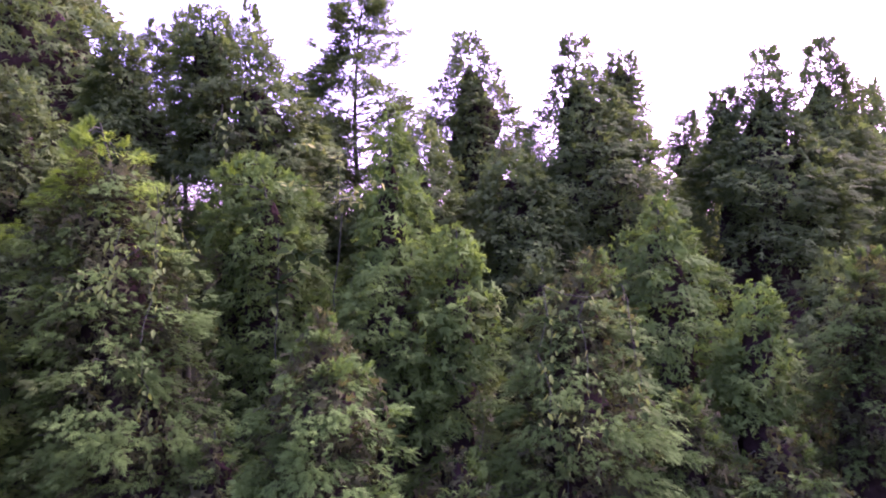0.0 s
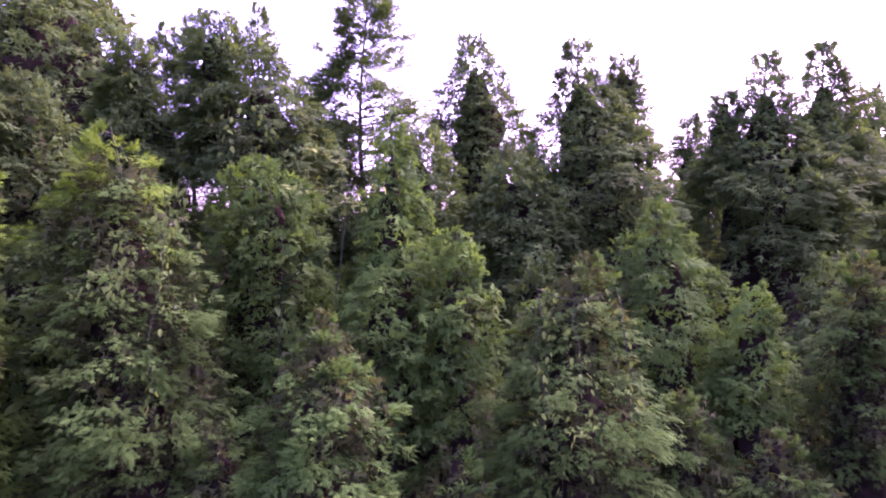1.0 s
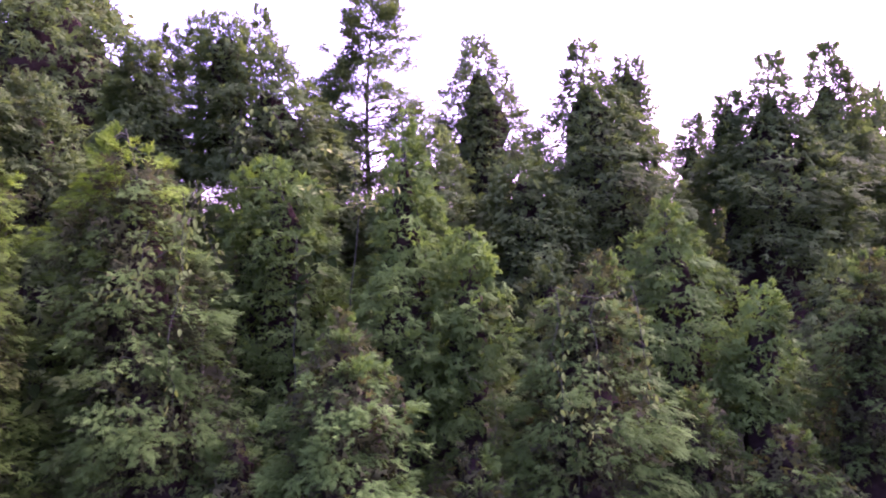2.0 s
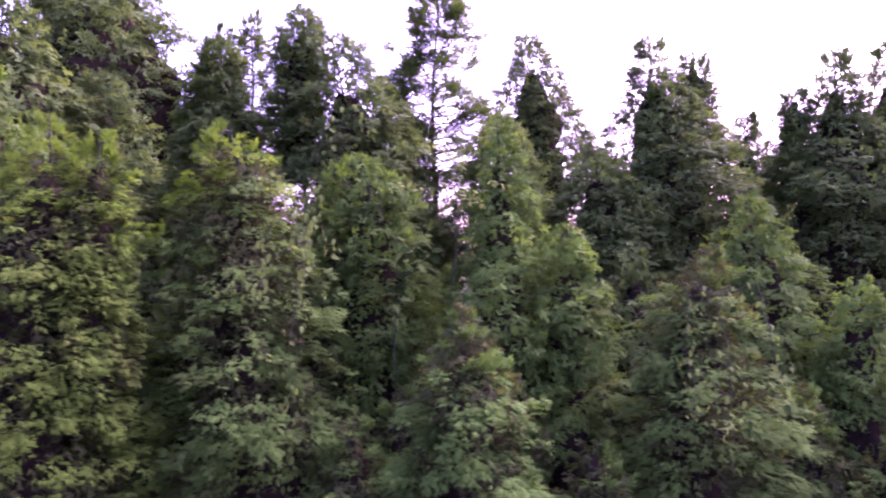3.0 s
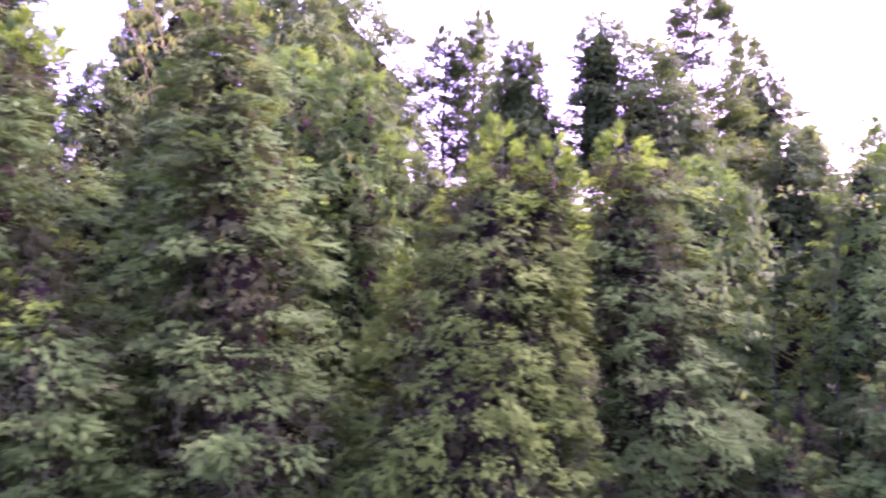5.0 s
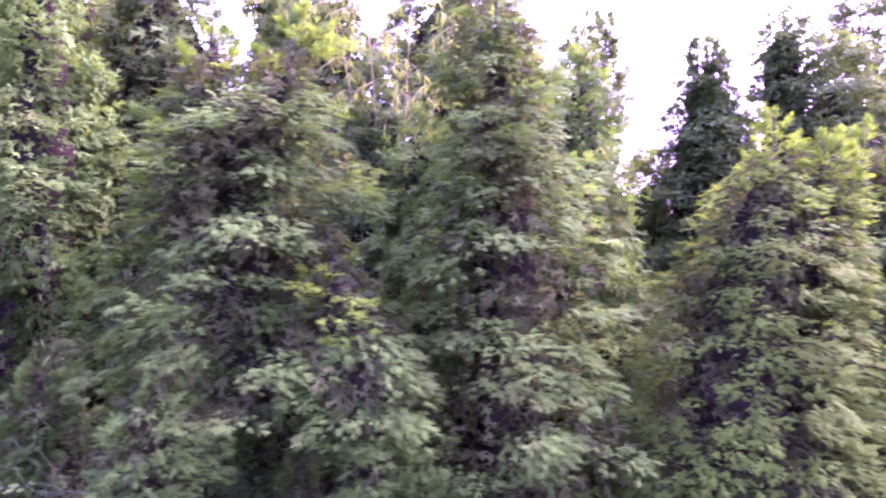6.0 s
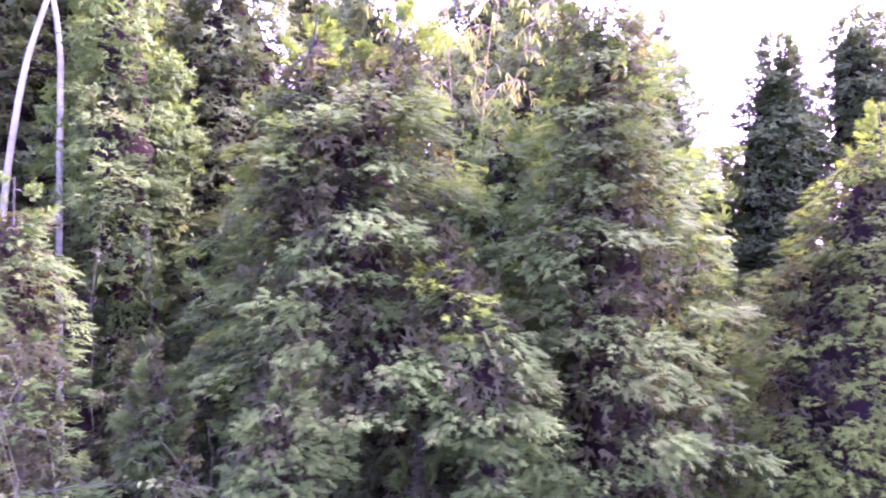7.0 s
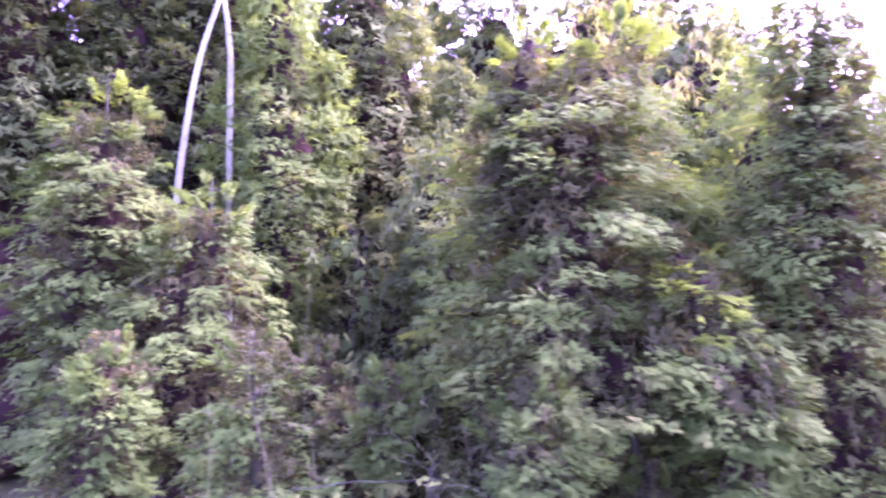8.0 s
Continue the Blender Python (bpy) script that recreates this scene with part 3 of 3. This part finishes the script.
conifer((7.3, 11.9), [spire((0.1, 0, 0, 1.2), (5.0, 0, 0, 0.85), (6.25, 0, 0, 0.38), (7.2, 0, 0, 0.04))], DARK, **FAR)
conifer((8.6, 12.6), [spire((0.1, 0, 0, 1.2), (4.6, 0, 0, 0.85), (5.8, 0, 0, 0.38), (6.5, 0, 0, 0.04))], DARK, **{**FAR, "boughs": 15.0})
conifer((9.6, 14.0), [spire((0.1, 0, 0, 1.4), (5.2, 0, 0, 0.9), (6.27, 0, 0, 0.4), (7.0, 0, 0, 0.05))], DARK, **{**FAR, "boughs": 12.0, "inner": 60.0})
conifer((-8.45, 14.5), [spire((0.1, 0, 0, 2.2), (5.8, 0.2, 0, 2.35), (6.8, 0.15, 0, 2.2), (8.3, 0.05, 0, 1.65), (10.6, -0.1, 0, 0.1))], DARK, **DEEP)
conifer((-5.15, 14.4), [spire((0.5, 0, 0, 0.9), (5.6, 0, 0, 0.85), (7.0, 0, 0, 0.75), (8.0, -0.03, 0, 0.45), (8.7, 0, 0, 0.08))], THIN, **{**SPARSE, "size": 0.13, "hid": 5.0})
conifer((-5.8, 14.5), [spire((0.5, 0, 0, 0.8), (5.6, 0, 0, 0.75), (7.0, 0, 0, 0.68), (7.9, 0.03, 0, 0.4), (8.4, 0, 0, 0.08))], THIN, **{**SPARSE, "size": 0.13, "hid": 5.0})
conifer((-4.7, 18.2), [spire((0.5, 0, 0, 0.9), (8.0, 0, 0, 0.7), (9.4, 0, 0, 0.45), (10.3, 0, 0, 0.08))], THIN, **{**SPARSE, "hid": 6.5, "boughs": 18.0, "size": 0.16})
conifer((-4.56, 10.1), [spire((0.1, 0, 0, 0.75), (4.8, 0, 0, 0.58), (5.5, 0, 0, 0.5), (6.1, 0, 0, 0.3), (6.6, 0, 0, 0.04))], DARK, **{**FAR, "boughs": 36.0, "heart_size": 0.55, "core": 0.92, "inner_size": 0.12, "inner": 200.0})
conifer((-13.0, 10.5), [spire((0.1, 0, 0, 1.2), (5.0, 0, 0, 1.1), (6.9, 0, 0, 0.85), (8.8, -0.1, 0, 0.05))], DARK, **{**DEEP, "low": 1.0, "boughs": 18.0, "hid": 1.5})
conifer((-11.6, 11.2), [spire((0.1, 0, 0, 1.1), (4.6, 0, 0, 0.9), (5.6, 0, 0, 0.6), (6.6, 0, 0, 0.05))], DARK, **{**FAR, "low": 1.0, "boughs": 18.0, "hid": 1.5})
conifer((-12.0, 13.5), [spire((0.1, 0, 0, 1.2), (6.0, 0, 0, 0.9), (7.6, 0, 0, 0.5), (8.8, 0, 0, 0.05))], DARK, **DEEP)
conifer((1.5, 10.6), [spire((0.1, 0, 0, 0.9), (3.4, 0, 0, 0.8), (4.4, -0.1, 0, 0.5), (5.0, -0.2, 0, 0.08))], DARK, **FAR)
conifer((-0.2, 10.6), [spire((0.1, 0, 0, 0.9), (3.6, 0, 0, 0.8), (4.7, 0, 0, 0.5), (5.4, 0, 0, 0.08))], DARK, **FAR)
conifer((-1.9, 11.4), [spire((0.1, 0, 0, 0.9), (4.3, 0, 0, 0.7), (5.6, 0, 0, 0.3), (6.2, 0, 0, 0.05))], DARK, **FAR)
conifer((-15.0, 12.4), [spire((0.1, 0, 0, 1.4), (6.0, 0, 0, 1.2), (8.5, 0, 0, 0.8), (10.0, 0, 0, 0.05))], DARK, **{**DEEP, "boughs": 8.0})
conifer((-16.9, 10.0), [spire((0.1, 0, 0, 1.2), (5.0, 0, 0, 1.2), (7.0, 0, 0, 0.9), (9.4, 0, 0, 0.05))], DARK, **DEEP)
conifer((-15.6, 10.9), [spire((0.1, 0, 0, 1.6), (5.0, 0, 0, 1.6), (8.0, 0, 0, 1.1), (10.2, 0, 0, 0.05))], DARK, **DEEP)
conifer((-18.4, 9.3), [spire((0.1, 0, 0, 1.6), (4.5, 0, 0, 1.5), (8.0, 0, 0, 1.0), (10.0, 0, 0, 0.05))], DARK, **{**DEEP, "low": 1.0})

# the closed back of the wood
for i in range(19):
    x = -27 + 2.35 * i + RNG.uniform(-0.5, 0.5)
    tall = RNG.uniform(4.6, 5.6) if x > -7 else RNG.uniform(6.0, 7.5)
    r = RNG.uniform(1.3, 1.6)
    conifer((x, 17.5 + RNG.uniform(-0.6, 0.8)), [spire((0.1, 0, 0, r), (tall * 0.6, 0, 0, r), (tall * 0.85, 0, 0, r * 0.6), (tall, 0, 0, 0.1))],
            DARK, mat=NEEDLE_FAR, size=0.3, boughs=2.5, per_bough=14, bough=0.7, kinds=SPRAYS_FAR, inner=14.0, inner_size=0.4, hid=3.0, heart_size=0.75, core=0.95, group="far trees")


# ---- leaves of vines, saplings and bamboo ----
def leaf_mesh(name, outline, mat, fold=0.25, bend=0.2):
    """A leaf one unit long: two halves of an outline (x, half width), folded along the midrib and bent down."""
    v, f = [], []
    for x, w in outline:
        z = -bend * x * x
        v += [(x, -w, z + fold * w), (x, 0, z), (x, w, z + fold * w)]
    for i in range(len(outline) - 1):
        a = 3 * i
        f += [(a, a + 3, a + 4, a + 1), (a + 1, a + 4, a + 5, a + 2)]
    me = bpy.data.meshes.new(name)
    me.from_pydata(v, [], f)
    me.materials.append(mat)
    return me


HEART = [(0.0, 0.04), (-0.06, 0.22), (0.1, 0.38), (0.32, 0.42), (0.6, 0.28), (0.85, 0.1), (1.0, 0.0)]
LANCE = [(0.0, 0.01), (0.15, 0.04), (0.4, 0.055), (0.7, 0.038), (1.0, 0.0)]
OVATE = [(0.0, 0.01), (0.12, 0.14), (0.35, 0.25), (0.65, 0.2), (0.88, 0.08), (1.0, 0.0)]
LEAF = {
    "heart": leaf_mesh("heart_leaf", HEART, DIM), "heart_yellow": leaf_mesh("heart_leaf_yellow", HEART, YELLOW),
    "lance": leaf_mesh("lance_leaf", LANCE, BROAD), "lance_yellow": leaf_mesh("lance_leaf_yellow", LANCE, YELLOW),
    "ovate": leaf_mesh("ovate_leaf", OVATE, BROAD), "ovate_yellow": leaf_mesh("ovate_leaf_yellow", OVATE, YELLOW),
}


def put_leaf(kind, parent, at, way, up, size):
    """One leaf as a part of its plant, in the plant's own coordinates."""
    way = Vector(way).normalized()
    side = Vector(up).cross(way).normalized()
    top = way.cross(side)
    ob = new("leaf", LEAF[kind])
    ob.parent = parent
    m = Matrix((way, side, top)).transposed().to_4x4()
    ob.matrix_local = Matrix.Translation(at) @ m @ Matrix.Diagonal((size, size, size, 1))
    return ob


def stems_of(parent, lines, mat, thick=0.008, name="stem"):
    for pts in lines:
        n = len(pts)
        v, f = tube(pts, np.linspace(thick, thick * 0.4, n), 5)
        link_mesh(name, v, f, mat, parent, smooth=True)


def curve_points(a, b, n, sag, jitter=0.03):
    a, b = np.array(a, float), np.array(b, float)
    s = np.linspace(0, 1, n)[:, None]
    p = a + (b - a) * s + np.array([0, 0, -1.0]) * (sag * 4 * s * (1 - s)) + RNG.normal(0, jitter, (n, 3))
    p[0], p[-1] = a, b
    return p


def climber(foot, runs, label, kinds, size, every, hang=0.8, name="climbing_vine", mat=BARK, thick=0.0045):
    """A vine: stems along runs (from, to, sag) relative to the foot, with hanging leaves."""
    x, y = foot
    z = ground_height(x, y)
    vine = thing(name, (x, y, z), label, "vine")
    lines = []
    for a, b, sag in runs:
        ln = float(np.linalg.norm(np.subtract(b, a)))
        pts = curve_points(a, b, max(5, int(ln / 0.15)), sag)
        lines.append(pts)
    stems_of(vine, lines, mat, thick)
    for pts, (a, b, sag) in zip(lines, runs):
        if sag is None:
            continue
        ln = float(np.linalg.norm(np.subtract(b, a)))
        for _ in range(int(ln / every)):
            s = RNG.uniform(0.05, 1) * (len(pts) - 1)
            i = min(int(s), len(pts) - 2)
            p = pts[i] + (pts[i + 1] - pts[i]) * (s - i) + RNG.normal(0, 0.05, 3) + [0, -0.03, 0]
            way = (RNG.normal(0, 0.5), RNG.normal(-0.45, 0.3), -hang + RNG.normal(0, 0.25))
            up = (RNG.normal(0, 0.35), -1.0, 0.6 + RNG.normal(0, 0.3))
            put_leaf(kinds[int(RNG.integers(len(kinds)))], vine, p, way, up, size * RNG.uniform(0.65, 1.25))
    return vine


# the vine on the broad bush: dangling stems and pale leaves
climber((1.3, 6.9), [((0.1, -0.1, 0), (-0.3, -0.75, 2.9), -0.1), ((-0.3, -0.75, 2.9), (0.5, -0.55, 2.9), 0.1), ((-0.3, -0.8, 2.85), (-0.28, -0.95, 1.6), 0.0),
                     ((0.1, -0.7, 2.75), (0.05, -0.95, 1.5), 0.0), ((0.5, -0.55, 2.9), (0.6, -0.9, 1.7), 0.0)],
        "thin climbing vine with grey-green hanging leaves", ["ovate", "ovate", "heart", "lance_yellow"], 0.075, 0.06)
# the vine on the full cypress
climber((-3.0, 7.3), [((0.0, 0, 0), (0.2, -0.85, 2.4), 0.0), ((0.2, -0.85, 2.4), (0.4, -0.6, 4.0), 0.0), ((0.4, -0.6, 4.0), (0.62, -0.5, 3.1), 0.0), ((0.2, -0.85, 3.3), (-0.5, -1.0, 2.9), 0.1),
                     ((0.3, -0.7, 3.9), (0.36, -0.85, 3.2), 0.0), ((0.0, -0.8, 3.5), (-0.1, -0.95, 2.7), 0.0)],
        "glossy climbing vine hanging over a cypress", ["ovate", "lance", "ovate", "lance_yellow"], 0.085, 0.035)
# large dark leaves and pale hanging leaves on the tree behind
climber((-2.6, 9.6), [((0.0, 0.2, 0), (-0.1, -0.75, 4.8), 0.0), ((-0.1, -0.75, 4.8), (0.3, -0.75, 5.25), 0.0), ((0.3, -0.75, 5.2), (0.65, -0.7, 4.6), 0.0), ((-0.1, -0.8, 5.2), (-0.2, -0.95, 4.5), 0.0)],
        "climbing vine with pale hanging leaves", ["ovate", "heart", "lance"], 0.1, 0.08)
climber((-4.55, 7.2), [((0.0, 0.0, 0), (0.0, -0.1, 3.2), 0.0), ((0.0, -0.1, 3.2), (0.25, -0.2, 3.5), 0.0), ((0.0, -0.1, 3.3), (-0.3, -0.2, 3.0), 0.0)],
        "climber with large dark leaves", ["heart", "ovate"], 0.17, 0.1, hang=0.5)
# the yellowing climber over the second-row cypress
climber((-7.25, 7.4), [((0.0, 0.3, 0), (-0.1, -0.4, 4.6), 0.0), ((-0.1, -0.4, 4.6), (-0.55, -0.3, 5.6), 0.0), ((-0.55, -0.3, 5.6), (0.3, -0.1, 5.75), -0.15), ((0.3, -0.1, 5.75), (0.5, -0.2, 5.3), 0.0),
                      ((-0.5, -0.35, 5.6), (-0.75, -0.5, 5.0), 0.0), ((0.3, -0.35, 4.6), (0.68, -0.5, 4.0), 0.0)],
        "yellowing climber hanging from a cypress top", ["lance_yellow", "lance_yellow", "lance", "lance", "lance"], 0.1, 0.02)
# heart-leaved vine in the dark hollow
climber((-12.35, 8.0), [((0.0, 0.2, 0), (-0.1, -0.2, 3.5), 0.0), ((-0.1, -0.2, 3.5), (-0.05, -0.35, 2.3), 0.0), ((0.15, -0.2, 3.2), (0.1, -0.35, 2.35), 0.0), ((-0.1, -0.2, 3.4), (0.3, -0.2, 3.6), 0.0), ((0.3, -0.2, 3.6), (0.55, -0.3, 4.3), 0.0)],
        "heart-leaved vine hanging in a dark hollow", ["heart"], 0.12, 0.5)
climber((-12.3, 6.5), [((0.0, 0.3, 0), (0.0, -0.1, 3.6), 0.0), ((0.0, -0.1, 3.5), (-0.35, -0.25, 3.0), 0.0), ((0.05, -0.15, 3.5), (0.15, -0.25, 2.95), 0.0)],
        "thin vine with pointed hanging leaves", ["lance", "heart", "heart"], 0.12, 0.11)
climber((-11.6, 8.0), [((0.0, 0.3, 0), (0.0, -0.2, 4.4), 0.0), ((0.0, -0.2, 4.4), (0.3, -0.3, 4.6), 0.0), ((0.3, -0.3, 4.6), (0.2, -0.35, 3.4), 0.0), ((-0.2, -0.2, 4.3), (-0.4, -0.35, 3.6), 0.0)],
        "yellow-green vine draped over a cypress", ["ovate", "ovate", "lance", "lance_yellow"], 0.1, 0.06)


def sapling(foot, tip, label, kinds, size, count, spread, low):
    """A broad-leaved sapling: one stem, some twigs, large leaves."""
    x, y = foot
    z = ground_height(x, y)
    ob = thing("sapling", (x, y, z), label, "sapling")
    main = curve_points((0, 0, 0), tip, 9, 0.0, 0.03)
    stems_of(ob, [main], BARK, 0.012)
    twigs = []
    for _ in range(7):
        s = RNG.uniform(low, 1.0)
        p = np.array(tip) * s
        twigs.append(curve_points(p, p + [RNG.uniform(-spread, spread), RNG.uniform(-0.35, 0.05), RNG.uniform(0.0, 0.35)], 5, -0.03, 0.015))
    stems_of(ob, twigs, BARK, 0.005, "twig")
    for _ in range(count):
        t = twigs[int(RNG.integers(len(twigs)))]
        p = t[int(RNG.integers(1, 5))] + RNG.normal(0, 0.03, 3)
        way = (RNG.normal(0, 0.8), RNG.normal(-0.4, 0.4), RNG.normal(0.0, 0.5))
        put_leaf(kinds[int(RNG.integers(len(kinds)))], ob, p, way, (RNG.normal(0, 0.4), -0.5, 1.0), size * RNG.uniform(0.7, 1.25))
    return ob


sapling((-1.1, 7.85), (0.0, 0.0, 4.4), "sapling with large yellowing leaves", ["ovate_yellow", "ovate", "ovate"], 0.085, 170, 0.65, 0.84)
sapling((-1.9, 7.9), (0.1, 0.0, 3.5), "sapling with large dark green leaves", ["ovate", "heart", "heart"], 0.14, 50, 0.6, 0.75)


def bamboo(foot, label):
    """A bamboo: thin arching canes with drooping tufts of narrow leaves."""
    x, y = foot
    ob = thing("bamboo", (x, y, ground_height(x, y)), label, "bamboo")
    canes = []
    for dx, dy, top, reach, out in ((0, 0, 6.5, 0.3, -1.3), (-0.3, 0.1, 6.8, -0.2, -1.2), (0.25, 0.2, 6.3, 0.6, -1.2), (-0.55, 0.2, 6.7, -0.5, -1.0)):
        s = np.linspace(0, 1, 16)
        pts = np.column_stack([dx + reach * s ** 4, dy + out * s ** 3.5, top * (s - 0.13 * s ** 6) / 0.87])
        canes.append(pts)
    stems_of(ob, canes, BAMBOO, 0.014, "cane")
    tufts = []
    for c in canes:
        for _ in range(25):
            p = c[int(RNG.integers(11, 16))]
            q = p + [RNG.uniform(-0.45, 0.5), RNG.uniform(-0.45, 0.1), RNG.uniform(-0.5, 0.15)]
            tufts.append(curve_points(p, q, 5, -0.06, 0.01))
    stems_of(ob, tufts, BAMBOO, 0.004, "twig")
    for t in tufts:
        for _ in range(7):
            p = t[int(RNG.integers(2, 5))]
            way = (RNG.normal(0, 0.4), RNG.normal(-0.15, 0.3), -0.8 + RNG.normal(0, 0.25))
            put_leaf("lance_yellow" if RNG.uniform() < 0.75 else "lance", ob, p, way, (RNG.normal(0, 0.6), -1, 0.4), RNG.uniform(0.11, 0.18))
    return ob


BAMBOO = bark_material("bamboo_cane", (0.1, 0.11, 0.045), (0.18, 0.175, 0.08), 6.0)
bamboo((-9.05, 9.0), "yellowing bamboo drooping over the cypress tops")


def dead_shrub(foot, stems, label, name="dead_shrub", mat=TWIG):
    """Bare pale stems with side twigs."""
    x, y = foot
    ob = thing(name, (x, y, ground_height(x, y)), label, "shrub")
    for a, b in stems:
        main = curve_points(a, b, 9, 0.0, 0.06)
        stems_of(ob, [main], mat, 0.0042)
        twigs = []
        for _ in range(9):
            i = int(RNG.integers(3, 9))
            p = main[i]
            q = p + [RNG.uniform(-0.38, 0.38), RNG.uniform(-0.2, 0.1), RNG.uniform(-0.12, 0.28)]
            t = curve_points(p, q, 5, 0.02, 0.02)
            twigs.append(t)
            twigs.append(curve_points(t[3], t[3] + RNG.uniform(-0.16, 0.16, 3), 4, 0.0, 0.01))
        stems_of(ob, twigs, mat, 0.002, "twig")
    return ob


dead_shrub((-12.6, 4.95), [((0, 0, 0), (-0.22, 0.0, 3.0)), ((0.05, 0.1, 0), (-0.02, 0.0, 2.45)), ((-0.2, -0.05, 0), (-0.45, -0.1, 1.9)), ((0.2, 0, 0), (0.35, -0.1, 1.9))],
           "bare pale twigs of a dead shrub among cypress")
dead_shrub((-11.3, 5.1), [((0, 0, 0), (-0.1, -0.1, 2.1)), ((0.1, 0, 0), (0.25, -0.1, 1.7))], "bare thin twigs beside a cypress sapling")
dead_shrub((0.5, 7.1), [((0, 0, 0), (-0.03, 0.0, 1.8))], "pale dead stick standing between bushes")
dead_shrub((-13.0, 6.2), [((0, 0, 0), (0.5, -0.2, 3.8))], "thin crooked bare branch before a cypress")
climber((-11.7, 4.8), [((-0.5, 0.1, 0), (-0.35, -0.1, 1.5), 0.0), ((-0.35, -0.1, 1.5), (0.5, -0.15, 1.6), 0.03), ((0.1, 0.1, 0), (0.2, -0.1, 1.6), 0.0), ((-0.35, -0.1, 1.5), (-0.8, -0.1, 1.4), 0.0)],
        "low creeper with bright green leaves", ["ovate", "ovate", "lance"], 0.06, 0.06, hang=0.1, name="creeper")


def broadleaf(foot, trunks, crowns, label, bark, leaf, count, size, name="broadleaf_tree"):
    """A tree with bare trunks and an open crown of leaf clumps."""
    x, y = foot
    ob = thing(name, (x, y, ground_height(x, y)), label, "tree")
    for pts, r in trunks:
        pts = np.array(pts, float)
        s = np.linspace(0, len(pts) - 1, 26)
        fine = np.column_stack([np.interp(s, np.arange(len(pts)), c) for c in pts.T])
        fine[1:-1] = (fine[:-2] + fine[1:-1] * 2 + fine[2:]) / 4
        v, f = tube(fine, np.linspace(r, r * 0.6, 26), 10)
        link_mesh("trunk", v, f, bark, ob, smooth=True)
    at, limbs = [], []
    for cx, cy, cz, cr, (bx, by, bz) in crowns:
        hub = np.array([cx, cy, cz])
        for _ in range(14):
            c = hub + unit(RNG.normal(0, 1, 3)) * cr * RNG.uniform(0.5, 1.0)
            limbs.append(tube(curve_points((bx, by, bz), c, 6, -0.1, 0.03), np.linspace(0.03, 0.006, 6), 4))
            at.append(c + RNG.normal(0, 1, (count, 3)) * cr * [0.25, 0.25, 0.14])
    v, f = merge(limbs)
    tagged(link_mesh("limbs", v, f, bark, ob, smooth=True), kind="stuff")
    at = np.concatenate(at)
    n = len(at)
    quad = np.array([(0, 0, 0), (0.45, -0.3, 0.06), (1, 0, -0.1), (0.45, 0.3, 0.06)])
    way, up = unit(RNG.normal(0, 1, (n, 3)) - [0, 0, 0.3]), RNG.normal(0, 0.5, (n, 3)) + [0, 0, 1]
    side = unit(np.cross(up, way))
    top = np.cross(way, side)
    sz = size * RNG.uniform(0.6, 1.3, n)[:, None, None]
    v = at[:, None] + sz * (quad[None, :, :1] * way[:, None] + quad[None, :, 1:2] * side[:, None] + quad[None, :, 2:] * top[:, None])
    tagged(link_mesh("crown", v.reshape(-1, 3), np.arange(4 * n).reshape(-1, 4), leaf, ob), kind="stuff")
    return ob


CROWN_LEAF = leaf_material("crown_leaf", (0.03, 0.055, 0.018), (0.05, 0.085, 0.025), (0.08, 0.12, 0.035), thin=0.35)
broadleaf((-14.6, 7.9), [([(-0.45, 0, 0), (-0.38, 0, 2.0), (-0.26, 0, 4.1), (-0.1, 0, 5.2), (0.02, 0, 5.75), (0.28, 0, 6.5), (0.45, 0.1, 8.0)], 0.047),
                          ([(0.42, 0.15, 0), (0.36, 0.12, 3.0), (0.36, 0.1, 5.0), (0.37, 0.08, 5.7), (0.3, 0.05, 6.35), (0.1, 0, 7.0), (-0.2, 0, 8.2)], 0.043)],
          [(0.3, 0.4, 8.6, 1.1, (0.4, 0.1, 7.6)), (-0.6, 0.4, 8.7, 1.0, (-0.1, 0.0, 7.7))], "tree with two pale crossing smooth trunks", PALE_BARK, CROWN_LEAF, 120, 0.15)
broadleaf((-15.2, 28.0), [([(0, 0, 0), (0.1, 0, 6.0), (0.0, 0, 12.2)], 0.2)],
          [(0.9, 0, 12.4, 1.2, (0, 0, 11.0)), (-0.9, 0, 12.6, 1.3, (0, 0, 11.4))], "dark broad-leaved tree far behind", BARK, CROWN_LEAF, 150, 0.34)
